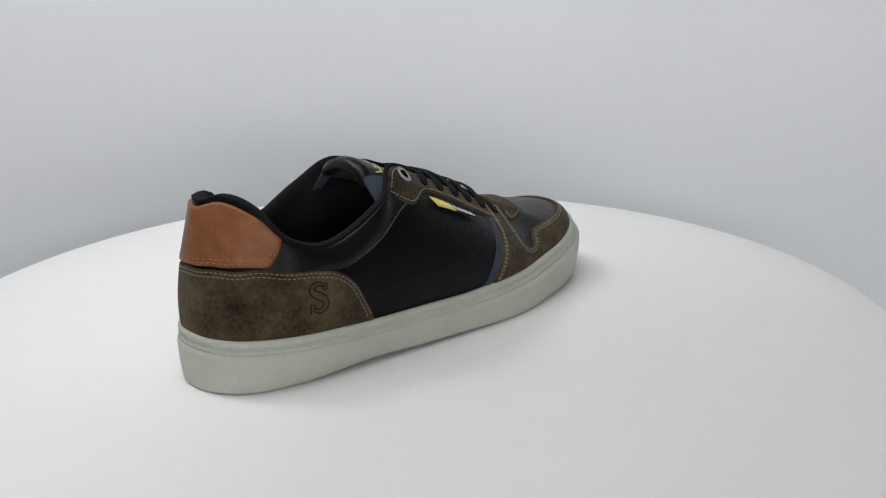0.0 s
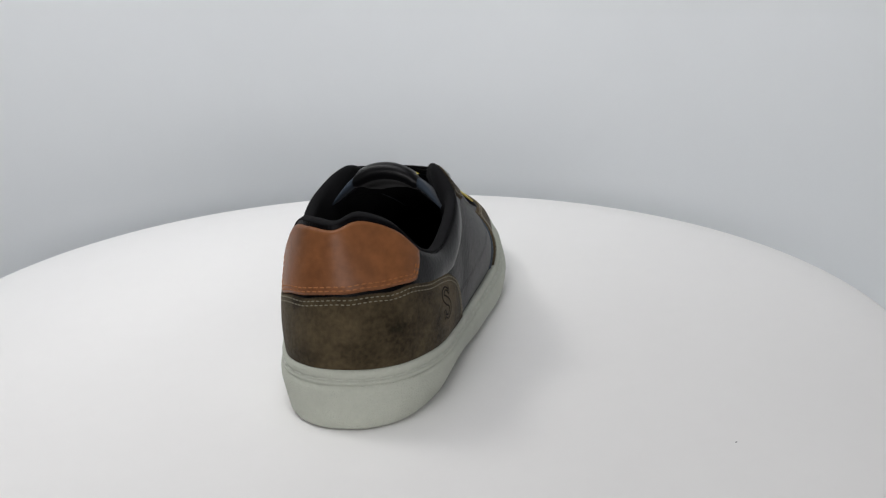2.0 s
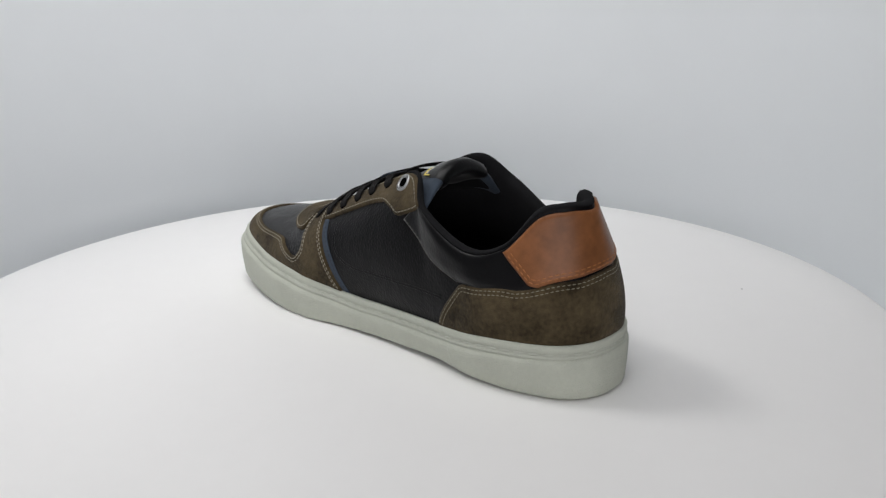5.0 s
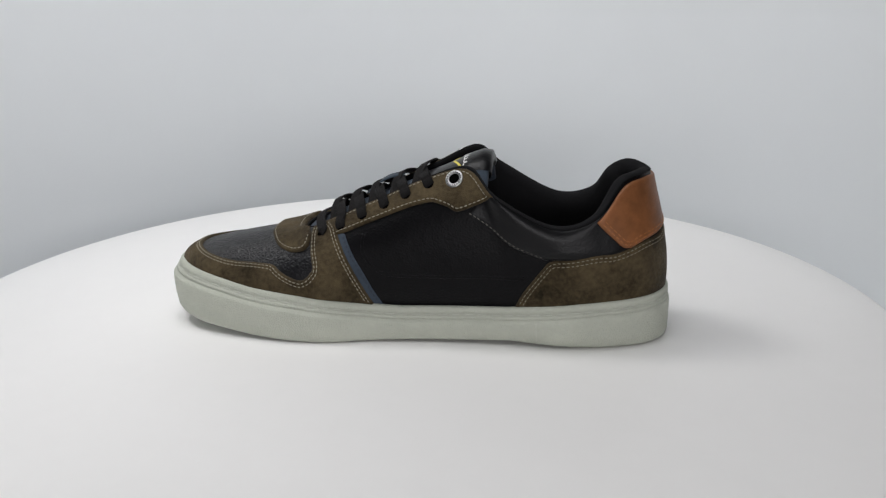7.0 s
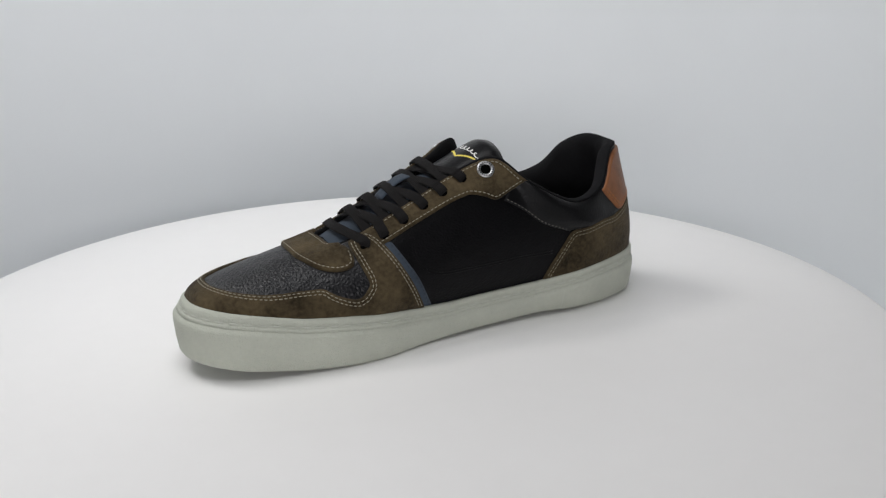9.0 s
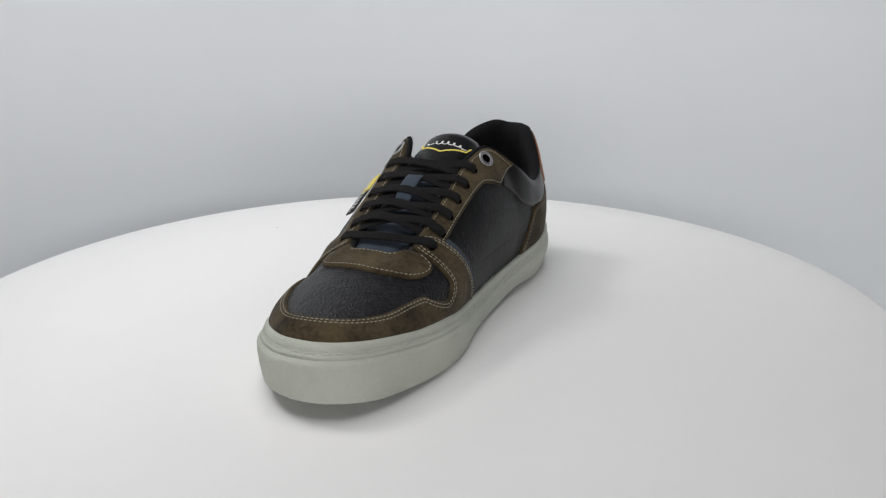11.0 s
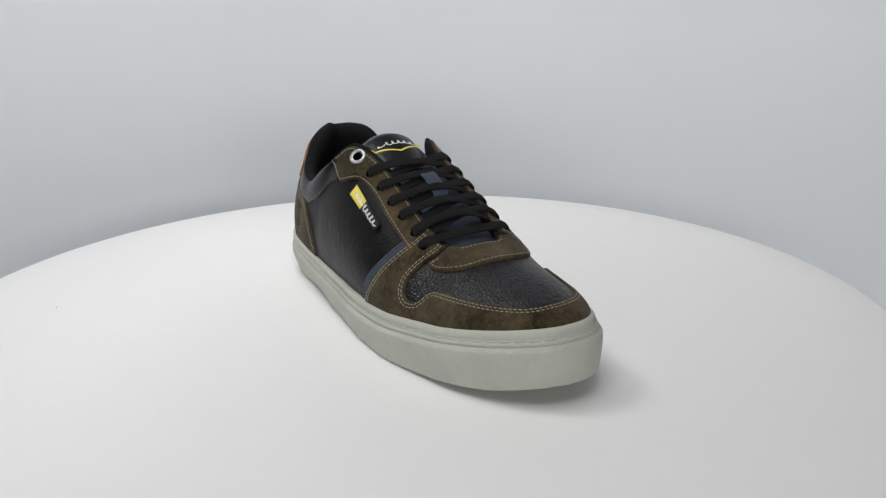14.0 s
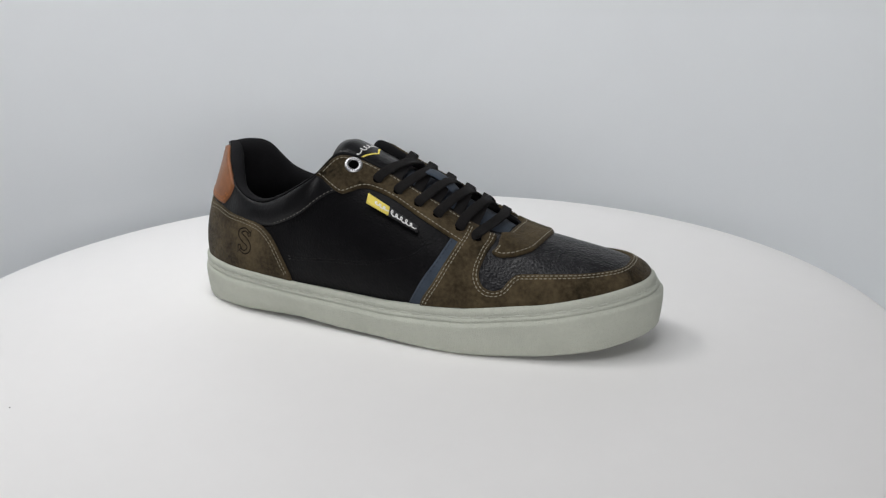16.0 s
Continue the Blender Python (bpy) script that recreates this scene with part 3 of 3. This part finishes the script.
    loop = np.concatenate([topside, np.array(roll), under[::-1]])
    tongue = part("tongue", loop.reshape(-1, 3) * MM, grid_faces(len(loop), 25), BLUE, root, "blue-grey nubuck tongue")
    lined = np.concatenate([under[:, 2:23] - [0, 0, 0.3], under[::-1, 2:23] - [0, 0, 1.3]])
    part("tongue_lining", lined.reshape(-1, 3) * MM, grid_faces(len(lined), 21), LINING, tongue, "black textile tongue lining")
    puff = np.clip((0.60 - np.abs(Wd)) / 0.1, -0.4, 1)[None, :, None] * np.array([0.2, 0, 1.5])
    loop = np.concatenate([topside[cut - 1:] + puff, np.array(roll) + puff * np.array([1.0, 0.0, -1.0])[:, None, None] + np.array([-1.7, 0, 0]), under[cut - 1:][::-1] - puff])[:, 5:20]
    pad_ob = part("tongue_pad", loop.reshape(-1, 3) * MM, grid_faces(len(loop), 15), SMOOTH, tongue, "padded black leather tongue top")

    def on_tongue(s, w, lift):
        a = np.array([[np.interp(s, S, np.array([np.interp(w, Wd, topside[i, :, k]) for i in range(40)])) for k in range(3)]])[0]
        return a + np.array([0.35, 0, 1.0]) * (lift + 0.5)

    def ribbon(runs, width, lift, name, material, parent, label=""):
        """A thin raised line over the tongue pad through (s, w) points."""
        run = []
        for (a, b), (c, d) in zip(runs[:-1], runs[1:]):
            run += [(a + (c - a) * f, b + (d - b) * f) for f in np.linspace(0, 1, 8 if len(runs) < 8 else 2, endpoint=False)]
        run.append(runs[-1])
        p = np.array([on_tongue(s, w, lift) for s, w in run])
        strap(name, p, np.tile([0.4, 0, 0.92], (len(p), 1)), width, 0.5, material, parent, label)
    ribbon([(0.925, -0.56), (0.880, -0.53), (0.822, 0.0), (0.880, 0.53), (0.925, 0.56)], 1.4, 0.75, "chevron_line", YELLOW, pad_ob, "yellow chevron outline")
    for w0, w1, lift, waves in ((-0.44, -0.30, .006, 1), (-0.24, 0.46, .011, 5)):
        a = np.linspace(0, 1, waves * 12 + 1)
        ribbon(list(zip(0.895 + lift * np.sin(a * waves * 2 * math.pi) * (1.25 - 0.5 * a), w0 + (w1 - w0) * a + 0.045 * np.cos(a * waves * 2 * math.pi))), 0.75, 0.75, "woven_stroke", WHITE_INK, pad_ob, "white printed stroke")

    # laces: straps rise from each hole and dive under the other stay one row higher
    rows_in = [4.74, 5.28, 5.77, 6.25, 6.69, 7.16]
    rows_out = [23.34, 22.83, 22.29, 21.85, 21.40, 20.94]

    def hole(u, v):
        p, _, _, n = (x[0] for x in frame_at(np.array([u]), np.array([v])))
        return p, n

    def lace(start, end, bulge, tuck, bow=0.0, name="lace"):
        """From the hole at start over the stay and the tongue to end; tuck: dives under the far edge instead of into a hole."""
        up = np.array([0.42, 0, 0.91])

        def run(a, drift):
            us = a[0] - drift * np.array([0, 0.02, 0.12, 0.3, 0.5])
            vs = a[1] + (0.985 - a[1]) * np.array([0, 0.02, 0.25, 0.62, 1.0])
            p, _, _, n = frame_at(us, vs)
            lift = np.array([-0.5, 1.9, 3.2, 3.1, 3.2])
            return list(p + n * lift[:, None]), list(n)
        side = 1 if start[0] < 14 else -1
        keep = 5 if tuck else 3
        k0, n0 = run(start, (0.36 if tuck else 0.0) * side)
        if tuck:
            p, _, _, n = frame_at(np.array([end[0], end[0]]), np.array([0.99, 0.93]))
            k1, n1 = [p[0] + n[0] * 0.6, p[1] - n[1] * 2.2], [n[0], n[1]]
        else:
            k0, n0 = k0[:keep], n0[:keep]
            k1, n1 = run(end, 0.0)
            k1, n1 = k1[:keep][::-1], n1[:keep][::-1]
        a, c = k0[-1], k1[0]
        mids = [a + (c - a) * f + (up * bulge + np.array([1.0, 0, -0.42]) * bow) * g for f, g in ((0.25, 0.72), (0.5, 1.0), (0.75, 0.72))]
        keys, nrm = k0 + mids + k1, n0 + [up] * 3 + n1
        path = smooth_path(keys, 4)
        nn = smooth_path(nrm, 4)
        wid = np.full(len(path), 6.2)
        wid[:5] = [3.3, 3.7, 4.3, 5.1, 5.8]
        if not tuck:
            wid[-5:] = [5.8, 5.1, 4.3, 3.7, 3.3]
        strap(name, path, nn, wid, 1.15, LACE, root, "flat black cotton lace")
    VI, VO = [.80, .80, .83, .85, .86, .89], [.815, .84, .85, .855, .86, .87]
    for i in range(6):
        for u, v, k in ((rows_in[i], VI[i], 0), (rows_out[i], VO[i], 1)):
            p, n = hole(u, v)
            ang = np.linspace(0, 2 * math.pi, 14, endpoint=False)
            t = np.cross(n, [0, 1, 0.2])
            t /= np.linalg.norm(t)
            w = np.cross(n, t)
            verts = [p + (t * math.cos(a) * 2.3 + w * math.sin(a) * 1.9) + n * (2.2 if i == 0 else 1.8) for a in ang] + [p + n * (2.18 if i == 0 else 1.78)]
            part("lace_hole", np.array(verts) * MM, [(j, (j + 1) % 14, 14) for j in range(14)], BLACK, stays[k])
    lace((rows_out[0], VO[0]), (rows_in[0], VI[0]), 5.0, False, 3.5)
    for i in range(1, 6):
        low = (0, 0, 0.3, 0.8, 1.8, 3.6)[i]
        lace((rows_in[i], VI[i]), (rows_out[i - 1] - 0.05, 1), 4.6 - low, True)
        lace((rows_out[i], VO[i]), (rows_in[i - 1] + 0.05, 1), 6.4 - low, True)
    arc = np.linspace(0, 1, 12)
    loop = np.stack([26 - 22 * arc, np.full(12, 5.5), 79.0 + 11.5 * arc + 3.0 * np.sin(arc * math.pi)], 1)
    strap("lace_loop", loop, np.tile([0.42, 0, 0.91], (12, 1)), 10.0, 1.2, BLUE, tongue, "blue-grey nubuck lace loop")

    # woven side label, standing slightly off the quarter
    def on_side(f, g, lift):
        u = 20.80 + (21.95 - 20.80) * f
        v = (.67 + (.61 - .67) * f) * (1 - g) + (.75 + (.675 - .75) * f) * g
        p, _, _, n = (x[0] for x in frame_at(np.array([u]), np.array([v])))
        return p + n * (lift + 1.8 * (1 - g))

    def patch(f0, f1, g0, g1, lift, name, material, parent, label="", thick=0.7):
        fs, gs = np.linspace(f0, f1, 12), np.linspace(g0, g1, 5)
        up = [on_side(f, g, lift) for f in fs for g in gs]
        dn = [on_side(f, g, lift - thick) for f in fs for g in gs]
        k = len(up)
        faces = grid_faces(12, 5) + [tuple(k + i for i in q[::-1]) for q in grid_faces(12, 5)]
        edge = [i * 5 for i in range(12)] + [55 + i for i in range(1, 5)] + [i * 5 + 4 for i in range(10, -1, -1)] + [3, 2, 1]
        faces += [(edge[i], edge[(i + 1) % len(edge)], k + edge[(i + 1) % len(edge)], k + edge[i]) for i in range(len(edge))]
        return part(name, np.array(up + dn) * MM, faces, material, parent, label)
    tape = patch(0.42, 1.0, 0, 1, 1.5, "side_label", BLACK_TAPE, root, "black and yellow woven tape label")
    patch(0.0, 0.44, 0, 1, 1.62, "yellow_half", YELLOW, tape, "yellow woven half", 0.8)

    def woven_stroke(f0, f1, g0, g1, waves, lift):
        """A running looped stroke in white thread, no letters."""
        a = np.linspace(0, 1, waves * 14)
        fs = f0 + (f1 - f0) * a + 0.035 * np.cos(a * waves * 2 * math.pi)
        gs = (g0 + g1) / 2 + (g1 - g0) / 2 * np.sin(a * waves * 2 * math.pi) * (1.15 - 0.45 * np.abs(np.sin(a * 5.0)))
        p = np.array([on_side(f, g, lift) for f, g in zip(fs, gs)])
        _, _, _, n = frame_at(np.full(len(p), 21.4), np.full(len(p), .66))
        strap("woven_stroke", p, n, 0.6, 0.25, WHITE_INK, tape, "white woven stroke")
    woven_stroke(.16, .40, .34, .66, 3, 1.75)
    woven_stroke(.47, .93, .20, .78, 5, 1.68)

    # debossed mark on the heel counter: two facing hooks
    def on_heel(f, g):
        return (17.28 + 0.46 * f, .20 + .37 * g)
    core = smooth_path([(.80, .86), (.52, .95), (.24, .84), (.22, .68), (.48, .55), (.76, .42), (.80, .22), (.52, .07), (.22, .13)], 6)
    way = np.gradient(core, axis=0)
    way /= np.linalg.norm(way, axis=1, keepdims=True)
    side = np.stack([-way[:, 1], way[:, 0]], 1)
    wide = np.interp(np.linspace(0, 1, len(core)), [0, .25, .5, .75, 1], [.05, .10, .17, .10, .05])[:, None]
    edges = [core + side * wide * (1.0, 0.8), core - side * wide * (1.0, 0.8)]
    ring_run = np.vstack([edges[0], edges[1][::-1], edges[0][:1]])
    for run in (ring_run, np.array([(.80, .86), (.92, .98), (.90, .74), (.76, .72), (.70, .82)]), np.array([(.22, .13), (.08, .02), (.10, .28), (.24, .29), (.32, .18)])):
        run = np.array([on_heel(f, g) for f, g in run])
        p, _, _, n = frame_at(run[:, 0], run[:, 1])
        strap("debossed_line", p + n * 1.34, n, 0.8, 0.3, DEBOSS, counter, "dark debossed line")
    return root


def motions():
    """The board turns with the shoe on it, evenly."""
    times = [i for i in range(17)]
    walk(sneaker, [(t, pose(0, 0, 0, 0, 0, -318.18 + 18.304 * t)) for t in times])
    walk(turning, [(t, pose(-0.0085, -0.0038, 0, 0, 0, 18.304 * t)) for t in times])


build_set()
turning = build_turntable()
sneaker = build_shoe()
motions()
